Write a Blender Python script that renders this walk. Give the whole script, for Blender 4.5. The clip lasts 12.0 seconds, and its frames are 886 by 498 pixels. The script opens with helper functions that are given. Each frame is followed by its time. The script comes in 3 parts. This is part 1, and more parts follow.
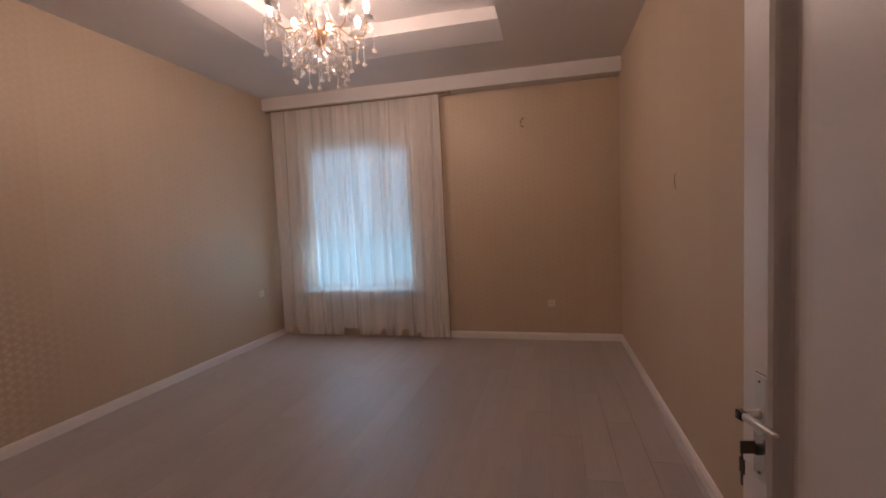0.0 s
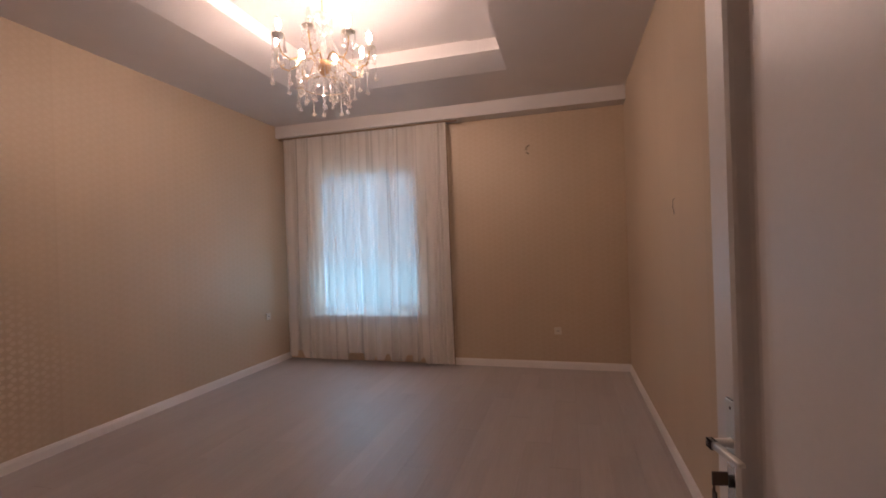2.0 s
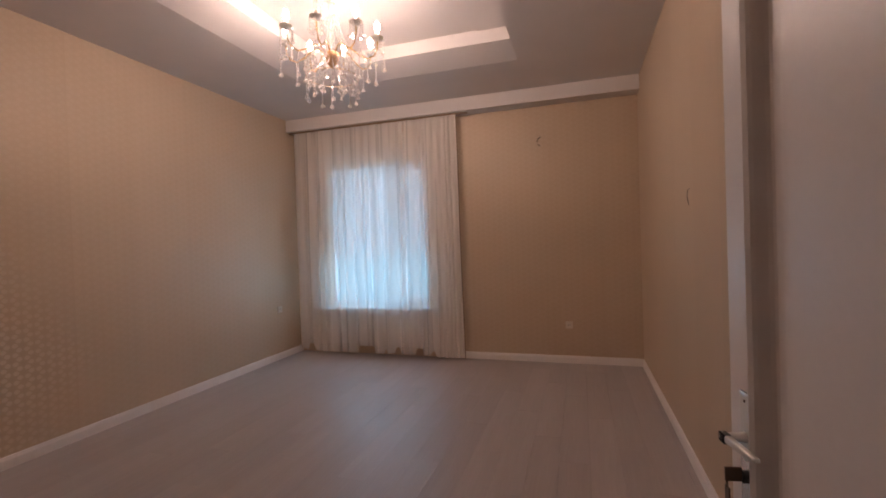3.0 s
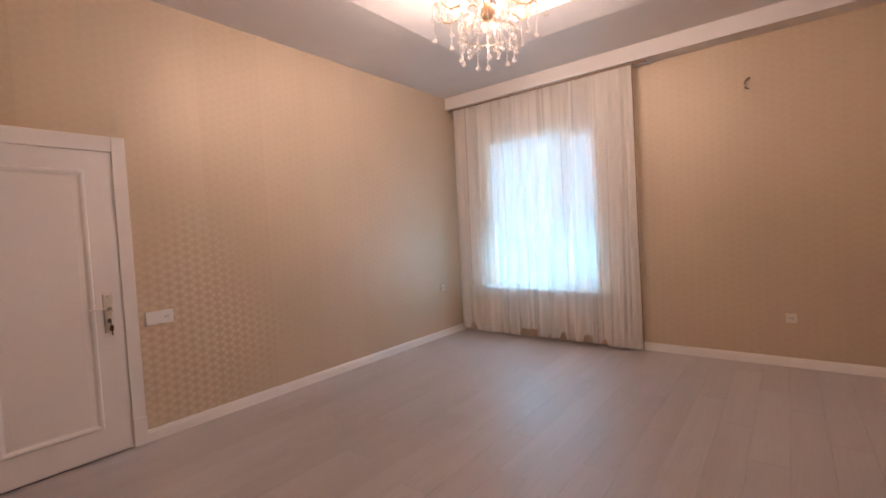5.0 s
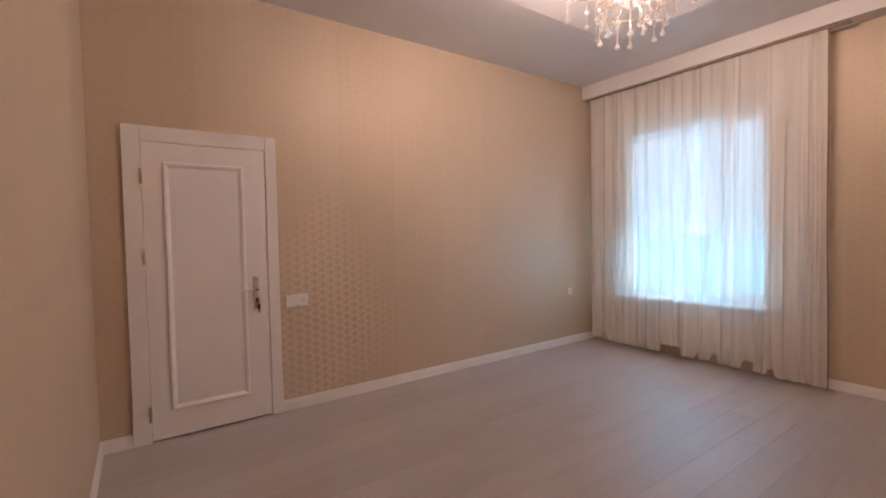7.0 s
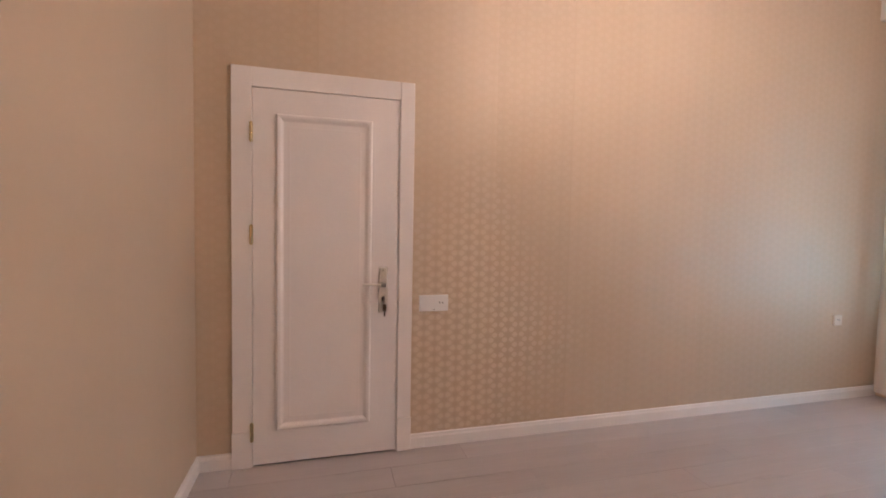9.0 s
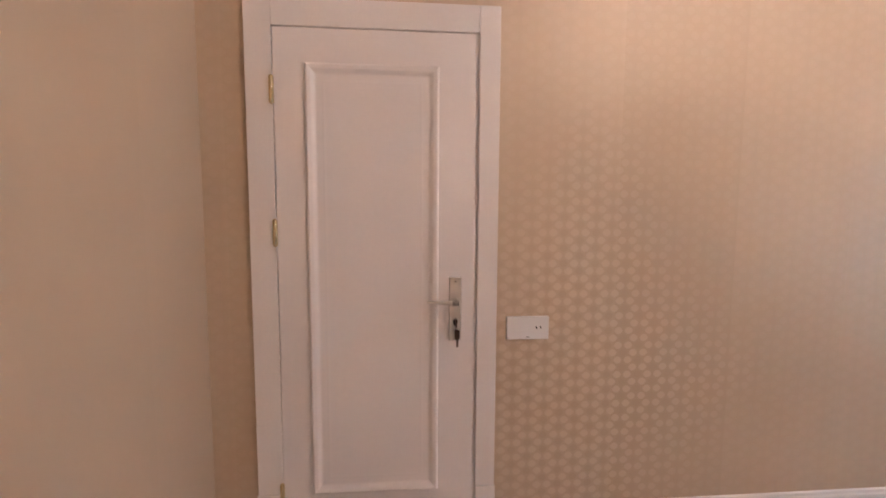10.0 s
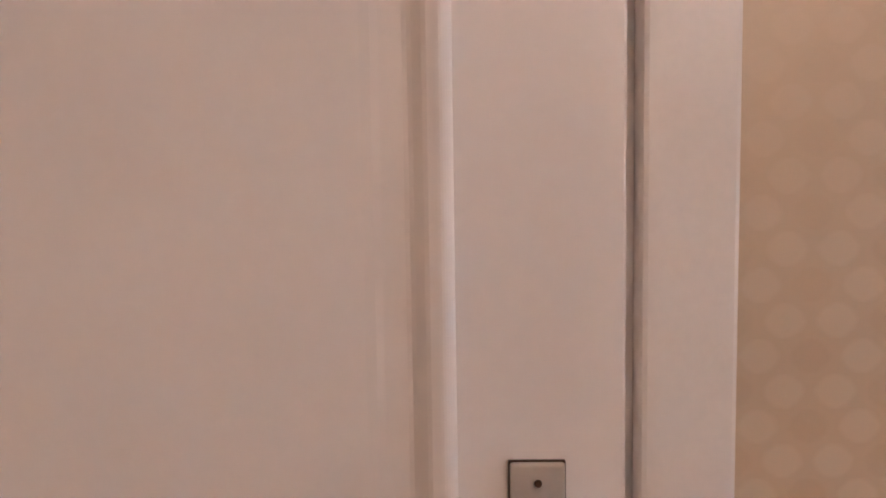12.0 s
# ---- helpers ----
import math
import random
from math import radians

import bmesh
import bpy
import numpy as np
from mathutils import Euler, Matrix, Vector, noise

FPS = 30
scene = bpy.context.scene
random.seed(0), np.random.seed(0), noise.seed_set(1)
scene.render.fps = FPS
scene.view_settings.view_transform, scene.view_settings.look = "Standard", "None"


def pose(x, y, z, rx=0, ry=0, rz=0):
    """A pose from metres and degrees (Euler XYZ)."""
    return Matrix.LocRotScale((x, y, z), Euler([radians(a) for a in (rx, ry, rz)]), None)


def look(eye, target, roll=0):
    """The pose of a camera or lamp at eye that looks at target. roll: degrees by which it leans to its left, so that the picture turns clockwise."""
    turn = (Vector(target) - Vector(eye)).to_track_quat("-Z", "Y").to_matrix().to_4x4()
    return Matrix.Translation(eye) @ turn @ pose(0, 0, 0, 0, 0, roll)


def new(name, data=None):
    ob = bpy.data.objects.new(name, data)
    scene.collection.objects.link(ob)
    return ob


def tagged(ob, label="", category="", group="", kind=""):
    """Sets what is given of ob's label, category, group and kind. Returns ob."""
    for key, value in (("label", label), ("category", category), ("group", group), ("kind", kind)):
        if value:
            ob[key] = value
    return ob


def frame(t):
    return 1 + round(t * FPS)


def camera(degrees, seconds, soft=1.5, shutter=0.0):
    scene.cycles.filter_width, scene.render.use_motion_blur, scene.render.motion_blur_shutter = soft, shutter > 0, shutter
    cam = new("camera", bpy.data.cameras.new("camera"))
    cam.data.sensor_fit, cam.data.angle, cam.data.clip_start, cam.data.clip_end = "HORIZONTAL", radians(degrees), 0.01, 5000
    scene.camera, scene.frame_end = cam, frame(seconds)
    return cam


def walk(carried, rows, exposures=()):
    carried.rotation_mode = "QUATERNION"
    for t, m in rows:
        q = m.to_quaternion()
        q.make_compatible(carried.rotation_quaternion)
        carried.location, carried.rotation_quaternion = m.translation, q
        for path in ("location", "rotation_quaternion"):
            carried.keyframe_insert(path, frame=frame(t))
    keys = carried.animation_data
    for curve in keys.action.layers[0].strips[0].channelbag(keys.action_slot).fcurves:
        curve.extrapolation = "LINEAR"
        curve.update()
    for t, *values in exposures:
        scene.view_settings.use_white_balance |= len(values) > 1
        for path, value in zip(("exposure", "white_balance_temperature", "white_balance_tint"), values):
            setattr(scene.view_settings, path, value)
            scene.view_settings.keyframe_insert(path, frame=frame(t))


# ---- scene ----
cam = camera(90.4, 12.0, soft=1.75)
PATH = [
    (0, (-0.43, 0.14, 1.504), (-0.903, 2.079, 1.375), -2.4),
    (0.5, (-0.406, 0.116, 1.518), (-0.886, 2.058, 1.552), -2.7),
    (1, (-0.375, 0.109, 1.52), (-0.867, 2.045, 1.621), -2.6),
    (1.5, (-0.332, 0.157, 1.488), (-0.843, 2.088, 1.579), -2.1),
    (2, (-0.298, 0.175, 1.472), (-0.84, 2.1, 1.47), -1.8),
    (2.5, (-0.255, 0.194, 1.471), (-0.831, 2.109, 1.449), -1.8),
    (4.3, (-0.418, 0.324, 1.387), (-1.227, 2.151, 1.315), -2.4),
    (4.5, (-0.414, 0.397, 1.413), (-1.381, 2.146, 1.335), -2.7),
    (5, (-0.441, 0.509, 1.408), (-1.676, 2.08, 1.327), -3.0),
    (5.5, (-0.396, 0.581, 1.418), (-1.897, 1.9, 1.339), -2.9),
    (6, (-0.454, 0.578, 1.441), (-2.037, 1.799, 1.361), -2.0),
    (6.5, (-0.425, 0.602, 1.434), (-2.05, 1.766, 1.357), -1.3),
    (8.3, (-1.069, 1.026, 1.365), (-2.768, 2.078, 1.289), 0.2),
    (8.5, (-1.19, 1.058, 1.367), (-2.998, 1.908, 1.29), 0.3),
    (9, (-1.534, 1.091, 1.342), (-3.461, 1.616, 1.243), 1.1),
    (9.5, (-1.921, 1.137, 1.335), (-3.87, 1.568, 1.218), 1.1),
    (10, (-2.31, 1.229, 1.375), (-4.295, 1.394, 1.199), 0.3),
    (10.5, (-2.698, 1.197, 1.282), (-4.69, 1.323, 1.162), 0.0),
    (11, (-3.027, 1.2, 1.239), (-5.02, 1.369, 1.217), -1.4),
    (11.2, (-3.202, 1.29, 1.254), (-5.2, 1.351, 1.17), -0.4),
    (11.5, (-3.422, 1.343, 1.293), (-5.418, 1.301, 1.185), -0.6),
    (12, (-3.7, 1.356, 1.308), (-5.698, 1.314, 1.209), -0.9),
]
EXPOSURES = [(0.0, 0.43, 6760, 14), (0.5, 0.50, 6740, 13), (1.0, 0.62, 6740, 13), (1.5, 0.40, 6760, 14), (2.0, 0.55, 6760, 14), (2.5, 0.58, 6760, 14),
             (4.3, 0.70, 6650, 12), (4.5, 0.86, 6620, 11), (5.0, 1.42, 6570, 10), (6.0, 1.29, 6530, 10), (6.5, 1.25, 6520, 10),
             (8.5, 1.30, 6450, 10), (9.0, 1.67, 6320, 7), (10.0, 1.76, 6220, 6), (12.0, 1.69, 6240, 6)]
walk(cam, [(t, look(eye, target, roll)) for t, eye, target, roll in PATH], EXPOSURES)

# ---- world and daylight ----
world = bpy.data.worlds.new("world")
scene.world = world
world.use_nodes = True
wn = world.node_tree
sky = wn.nodes.new("ShaderNodeTexSky")
sky.sky_type = "NISHITA"
sky.sun_disc = False
sky.sun_elevation = radians(35)
sky.sun_rotation = radians(200)
wn.links.new(sky.outputs[0], wn.nodes["Background"].inputs[0])
wn.nodes["Background"].inputs[1].default_value = 0.1

# sky light standing in the window's opening
SKY_POWER, BULB_POWER = 28.0, 250.0
daylight = new("window_daylight", bpy.data.lights.new("window_daylight", "AREA"))
daylight.data.shape = "RECTANGLE"
daylight.data.size, daylight.data.size_y = 1.42, 1.88
daylight.data.energy = SKY_POWER
daylight.data.color = (0.37, 0.66, 1.0)
daylight.matrix_world = pose(-2.885, 5.80, 1.61, -90, 0, 0)

# ---- plan ----
XL, XR, YF, YB = -4.10, 0.37, 5.58, 0.44        # room faces
SOFFIT, TOP = 3.21, 3.40                        # lower and upper ceiling
WIN = (-3.62, -2.15, 0.64, 2.57)                # window opening x0 x1 z0 z1
DOOR_Y0, DOOR_Y1, DOOR_H = 0.725, 1.505, 2.06   # closed door leaf
HINGE = (0.22, 0.47)                            # open leaf
GAP_X0, GAP_X1 = -1.14, 0.25                    # entrance opening


DOT_UP, DOT_ALONG, FOIL = 0.0, 0.0, 0.10            # print offsets and foil share of the wallpaper


# ---- materials ----
class Nodes:
    """Small helper for node materials."""

    def __init__(self, name):
        self.m = bpy.data.materials.new(name)
        self.m.use_nodes = True
        self.t = self.m.node_tree
        self.b = self.t.nodes["Principled BSDF"]
        self.out = self.t.nodes["Material Output"]

    def add(self, kind, **values):
        n = self.t.nodes.new(kind)
        for k, v in values.items():
            n.inputs[k.replace("_", " ")].default_value = v
        return n

    def link(self, a, b):
        self.t.links.new(a, b)

    def math(self, op, a, b=None, c=None):
        n = self.t.nodes.new("ShaderNodeMath")
        n.operation = op
        for i, v in enumerate((a, b, c)):
            if v is None:
                continue
            if isinstance(v, (int, float)):
                n.inputs[i].default_value = v
            else:
                self.link(v, n.inputs[i])
        return n.outputs[0]

    def coords(self):
        return self.t.nodes.new("ShaderNodeTexCoord").outputs["Object"]

    def noise(self, scale, detail=4.0, stretch=None):
        n = self.add("ShaderNodeTexNoise", Scale=scale, Detail=detail)
        c = self.coords()
        if stretch:
            mp = self.t.nodes.new("ShaderNodeMapping")
            mp.inputs["Scale"].default_value = stretch
            self.link(c, mp.inputs[0])
            c = mp.outputs[0]
        self.link(c, n.inputs["Vector"])
        return n.outputs[0]

    def blend(self, fac, a, b):
        n = self.t.nodes.new("ShaderNodeMix")
        n.data_type = "RGBA"
        for v, i in ((fac, 0), (a, 6), (b, 7)):
            if isinstance(v, (int, float)):
                n.inputs[i].default_value = v
            elif isinstance(v, tuple):
                n.inputs[i].default_value = (*v, 1)
            else:
                self.link(v, n.inputs[i])
        return n.outputs[2]

    def ramp(self, v, lo, hi):
        n = self.t.nodes.new("ShaderNodeMapRange")
        n.inputs[1].default_value, n.inputs[2].default_value = lo, hi
        self.link(v, n.inputs[0])
        return n.outputs[0]

    def bump(self, height, strength, distance):
        n = self.add("ShaderNodeBump", Strength=strength, Distance=distance)
        self.link(height, n.inputs["Height"])
        self.link(n.outputs[0], self.b.inputs["Normal"])


def scaled(c, f):
    return tuple(min(1.0, v * f) for v in c)


def paint(name, color, rough=0.45, metal=0.0, blotch=0.05, grain=120.0, bump=0.06, blotch_scale=1.7):
    """Painted or plain surface with faint blotches, fine grain and varied gloss."""
    n = Nodes(name)
    big, fine = n.noise(blotch_scale), n.noise(grain, 2.0)
    mix = n.math("ADD", n.math("MULTIPLY", big, 0.75), n.math("MULTIPLY", fine, 0.25))
    n.link(n.blend(n.ramp(mix, 0.35, 0.65), scaled(color, 1 - blotch), scaled(color, 1 + blotch)), n.b.inputs["Base Color"])
    n.link(n.math("ADD", n.math("MULTIPLY", big, 0.16), rough - 0.08), n.b.inputs["Roughness"])
    n.b.inputs["Metallic"].default_value = metal
    if bump:
        n.bump(fine, bump, 0.002)
    return n.m


def wallpaper(name, axis, dots=1.0, sheen_patch=False):
    """Tan satin foil paper printed with rows of matte pearly dots; every third dot is a darker disc. axis: the wall's horizontal direction."""
    n = Nodes(name)
    sep = n.t.nodes.new("ShaderNodeSeparateXYZ")
    n.link(n.coords(), sep.inputs[0])
    along, up = sep.outputs[axis], sep.outputs[2]
    v = n.math("DIVIDE", n.math("ADD", up, DOT_UP), 0.0325)
    row = n.math("FLOOR", v)
    u = n.math("SUBTRACT", n.math("DIVIDE", n.math("ADD", along, DOT_ALONG), 0.046), n.math("MULTIPLY", row, 1.5))
    col = n.math("FLOOR", u)
    fu = n.math("SUBTRACT", n.math("SUBTRACT", u, col), 0.5)
    fv = n.math("MULTIPLY", n.math("SUBTRACT", n.math("SUBTRACT", v, row), 0.5), 0.78)
    wob = n.math("MULTIPLY", n.math("SUBTRACT", n.noise(160.0, 1.0), 0.5), 0.06)
    a, b = n.math("ABSOLUTE", fu), n.math("ABSOLUTE", fv)
    d = n.math("ADD", n.math("POWER", n.math("ADD", n.math("POWER", a, 1.6), n.math("POWER", b, 1.6)), 0.625), wob)
    disc = n.math("SUBTRACT", 1.0, n.ramp(d, 0.33, 0.45))
    keep = n.math("GREATER_THAN", n.math("FLOORED_MODULO", col, 3.0), 0.5)
    # sheen painted in: dot contrast strong low beside the closed door, weak elsewhere
    sheen_edge = n.math("MULTIPLY", n.math("SUBTRACT", n.noise(1.3, 2.0), 0.5), 0.5)
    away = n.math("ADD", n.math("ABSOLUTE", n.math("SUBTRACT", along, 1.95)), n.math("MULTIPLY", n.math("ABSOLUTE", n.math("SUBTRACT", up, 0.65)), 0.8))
    sheen_mask = n.ramp(n.math("ADD", away, sheen_edge), 1.0, 0.38)
    if not sheen_patch:
        sheen_mask = 0.0
    dots = n.math("MULTIPLY", n.math("ADD", 0.15, n.math("MULTIPLY", sheen_mask, 0.85)), dots)
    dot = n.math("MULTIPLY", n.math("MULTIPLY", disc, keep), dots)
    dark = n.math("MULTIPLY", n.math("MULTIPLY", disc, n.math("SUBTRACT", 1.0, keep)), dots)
    # the sheets of paper differ a little, and age in blotches
    sheet = n.t.nodes.new("ShaderNodeTexWhiteNoise")
    sheet.noise_dimensions = "1D"
    n.link(n.math("FLOOR", n.math("DIVIDE", along, 0.53)), sheet.inputs["W"])
    tone = n.math("ADD", n.math("MULTIPLY", sheet.outputs[0], 0.35), n.math("MULTIPLY", n.noise(1.1, 5.0), 0.65))
    ground = n.blend(n.ramp(tone, 0.3, 0.75), (0.565, 0.436, 0.31), (0.61, 0.477, 0.347))
    ground = n.blend(n.math("MULTIPLY", dark, 0.6), ground, (0.535, 0.40, 0.28))
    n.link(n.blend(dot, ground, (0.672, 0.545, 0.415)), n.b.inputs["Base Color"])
    n.link(n.math("MULTIPLY", n.math("SUBTRACT", 1.0, dot), FOIL), n.b.inputs["Metallic"])
    n.link(n.math("ADD", n.math("ADD", 0.45, n.math("MULTIPLY", n.noise(60.0, 2.0), 0.1)), n.math("MULTIPLY", dot, 0.2)), n.b.inputs["Roughness"])
    h = n.math("ADD", n.math("MULTIPLY", dot, 0.3), n.math("MULTIPLY", n.noise(420.0, 2.0), 0.5))
    n.bump(h, 0.12, 0.001)
    return n.m


def plank_wood(name):
    """Greyed taupe laminate with lengthwise grain, each board a tone of its own."""
    n = Nodes(name)
    rnd = n.t.nodes.new("ShaderNodeObjectInfo").outputs["Random"]
    off = n.t.nodes.new("ShaderNodeVectorMath")
    off.operation = "ADD"
    n.link(n.coords(), off.inputs[0])
    comb = n.t.nodes.new("ShaderNodeCombineXYZ")
    n.link(n.math("MULTIPLY", rnd, 37.0), comb.inputs[0])
    n.link(n.math("MULTIPLY", rnd, 91.0), comb.inputs[1])
    n.link(comb.outputs[0], off.inputs[1])
    mp = n.t.nodes.new("ShaderNodeMapping")
    mp.inputs["Scale"].default_value = (1.0, 0.05, 1.0)
    n.link(off.outputs[0], mp.inputs[0])
    g1 = n.add("ShaderNodeTexNoise", Scale=70.0, Detail=6.0)
    g2 = n.add("ShaderNodeTexNoise", Scale=9.0, Detail=3.0)
    n.link(mp.outputs[0], g1.inputs["Vector"])
    n.link(mp.outputs[0], g2.inputs["Vector"])
    mix = n.math("ADD", n.math("MULTIPLY", g1.outputs[0], 0.45), n.math("MULTIPLY", g2.outputs[0], 0.55))
    base = n.blend(n.ramp(mix, 0.35, 0.65), (0.445, 0.395, 0.388), (0.505, 0.455, 0.447))
    tone = n.t.nodes.new("ShaderNodeHueSaturation")
    n.link(n.math("ADD", 0.95, n.math("MULTIPLY", rnd, 0.10)), tone.inputs["Value"])
    n.link(base, tone.inputs["Color"])
    n.link(tone.outputs[0], n.b.inputs["Base Color"])
    n.link(n.math("ADD", 0.34, n.math("MULTIPLY", g2.outputs[0], 0.16)), n.b.inputs["Roughness"])
    n.b.inputs["Coat Weight"].default_value = 0.4
    n.b.inputs["Coat Roughness"].default_value = 0.5
    n.bump(g1.outputs[0], 0.10, 0.001)
    return n.m


def sheer(name, color, clear, through_share=0.34, gathers=0.0):
    """Thin woven cloth: part of the light passes straight, part is scattered through. gathers: narrow vertical runs of thinner weave between denser pleats."""
    n = Nodes(name)
    diff = n.add("ShaderNodeBsdfDiffuse", Color=(*color, 1))
    trans = n.add("ShaderNodeBsdfTranslucent", Color=(*color, 1))
    clearn = n.add("ShaderNodeBsdfTransparent", Color=(1, 1, 1, 1))
    m1, m2 = n.add("ShaderNodeMixShader", Fac=through_share), n.add("ShaderNodeMixShader", Fac=clear)
    n.link(diff.outputs[0], m1.inputs[1])
    n.link(trans.outputs[0], m1.inputs[2])
    n.link(m1.outputs[0], m2.inputs[1])
    n.link(clearn.outputs[0], m2.inputs[2])
    fac = n.math("ADD", clear * 0.85, n.math("MULTIPLY", n.ramp(n.noise(7.0, 2.0, (1, 0.2, 0.03)), 0.34, 0.70), clear * 0.25))
    if gathers:
        thin = n.ramp(n.noise(21.0, 1.0, (1, 0.0, 0.012)), 0.58, 0.68)
        thick = n.ramp(n.noise(16.0, 1.0, (1, 0.0, 0.012)), 0.56, 0.68)
        fac = n.math("ADD", fac, n.math("MULTIPLY", n.math("SUBTRACT", thin, n.math("MULTIPLY", thick, 0.5)), gathers))
    n.link(fac, m2.inputs[0])
    n.link(m2.outputs[0], n.out.inputs[0])
    return n.m


def clear_mix(name, tint, gloss, rough):
    """Clear glass or crystal: mostly see-through with bright mirror glints."""
    n = Nodes(name)
    gl = n.add("ShaderNodeBsdfGlossy", Color=(1, 1, 1, 1), Roughness=rough)
    tr = n.add("ShaderNodeBsdfTransparent", Color=(*tint, 1))
    mx = n.add("ShaderNodeMixShader", Fac=gloss)
    n.link(tr.outputs[0], mx.inputs[1])
    n.link(gl.outputs[0], mx.inputs[2])
    n.link(mx.outputs[0], n.out.inputs[0])
    return n.m


def sparkling(name):
    """Cut crystal: clear body, mirror facets and the light that it scatters about."""
    n = Nodes(name)
    tr = n.add("ShaderNodeBsdfTransparent", Color=(0.98, 0.97, 0.96, 1))
    gl = n.add("ShaderNodeBsdfGlossy", Color=(1, 1, 1, 1), Roughness=0.07)
    df = n.add("ShaderNodeBsdfDiffuse", Color=(0.92, 0.91, 0.90, 1))
    tl = n.add("ShaderNodeBsdfTranslucent", Color=(0.92, 0.91, 0.90, 1))
    m1, m2, m3 = n.add("ShaderNodeMixShader", Fac=0.5), n.add("ShaderNodeMixShader", Fac=0.22), n.add("ShaderNodeMixShader", Fac=0.46)
    n.link(df.outputs[0], m1.inputs[1])
    n.link(tl.outputs[0], m1.inputs[2])
    n.link(gl.outputs[0], m2.inputs[1])
    n.link(m1.outputs[0], m2.inputs[2])
    n.link(tr.outputs[0], m3.inputs[1])
    n.link(m2.outputs[0], m3.inputs[2])
    n.link(m3.outputs[0], n.out.inputs[0])
    return n.m


def glowing(name, color, strength):
    n = Nodes(name)
    e = n.add("ShaderNodeEmission", Color=(*color, 1), Strength=strength)
    n.link(e.outputs[0], n.out.inputs[0])
    return n.m


# only the west wall has the painted patch of brighter dots
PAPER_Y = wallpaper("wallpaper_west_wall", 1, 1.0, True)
PAPER_X = wallpaper("wallpaper_window_wall", 0)
PLAIN_X = wallpaper("plain_wallpaper_entrance_wall", 0, 0.12)
PLAIN_Y = wallpaper("plain_wallpaper_east_wall", 1, 0.12)
CEILING = paint("ceiling_white_paint", (0.74, 0.70, 0.68), 0.6, blotch=0.03)
WHITE = paint("white_door_lacquer", (0.84, 0.79, 0.77), 0.36, blotch=0.025, grain=60.0, bump=0.03)
TRIM = paint("white_trim_paint", (0.84, 0.79, 0.76), 0.4, blotch=0.04)
PLASTIC = paint("white_plastic", (0.82, 0.81, 0.80), 0.3, blotch=0.02, bump=0.0)
IVORY = paint("ivory_plastic", (0.70, 0.63, 0.54), 0.35, blotch=0.02, bump=0.0)
PVC = paint("white_window_frame", (0.80, 0.81, 0.82), 0.3, blotch=0.03, bump=0.0)
BLACK = paint("black_rubber", (0.02, 0.02, 0.02), 0.5, bump=0.0)
WIRE = paint("dark_wire", (0.06, 0.05, 0.045), 0.5, bump=0.0)
CHROME = paint("brushed_nickel", (0.84, 0.81, 0.76), 0.3, 0.85, blotch=0.05, bump=0.03)
STEEL = paint("key_steel", (0.10, 0.065, 0.045), 0.35, 0.7, blotch=0.1, bump=0.0)
BRASS = paint("polished_brass", (0.76, 0.63, 0.38), 0.22, 1.0, blotch=0.06, bump=0.0)
GOLD = paint("gold_plating", (0.78, 0.55, 0.25), 0.22, 1.0, blotch=0.08, bump=0.0)
TRACK = paint("brown_track", (0.26, 0.17, 0.10), 0.45, blotch=0.1)
RADIATOR = paint("radiator_enamel", (0.78, 0.78, 0.77), 0.35, blotch=0.03, bump=0.0)
JOINT = paint("floor_joint", (0.33, 0.295, 0.28), 0.8, blotch=0.2)
PLANK = plank_wood("laminate_plank")
SHEER = sheer("white_sheer_cloth", (0.92, 0.87, 0.82), 0.33, 0.14, 0.17)
SHEER_DENSE = sheer("gathered_sheer_cloth", (0.90, 0.85, 0.79), 0.20, 0.2, 0.1)
BLIND = sheer("roller_blind_cloth", (0.84, 0.82, 0.81), 0.05, 0.5)
GLASS = clear_mix("window_glass", (0.93, 0.97, 0.97), 0.06, 0.02)
CRYSTAL = sparkling("cut_crystal")
BULB = glowing("warm_bulb", (1.0, 0.755, 0.66), BULB_POWER)
SKY_GLOW = glowing("outdoor_daylight", (0.30, 0.68, 1.0), 0.85)
COPPER = paint("browned_copper", (0.50, 0.30, 0.17), 0.38, 0.8, blotch=0.1, bump=0.0)
# white for the added tips that don't glow
UNLIT_TIP = paint("unlit_tip_white", (0.9, 0.88, 0.85), 0.4, blotch=0.02, bump=0.0)
CANDLE = paint("candle_sleeve", (0.82, 0.78, 0.70), 0.4, bump=0.0)
HALL = paint("hall_plaster", (0.55, 0.47, 0.40), 0.6)


# ---- mesh helpers ----
def part(name, bm, material, parent=None, label="", smooth=False, data=None):
    """Links a bmesh (or shared mesh data) as one mesh object, under parent if given."""
    if data is None:
        data = bpy.data.meshes.new(name)
        bm.normal_update()
        bm.to_mesh(data)
        bm.free()
        data.materials.append(material)
        if smooth:
            for p in data.polygons:
                p.use_smooth = True
    ob = new(name, data)
    if parent:
        ob.parent = parent
    if label:
        tagged(ob, label)
    return ob


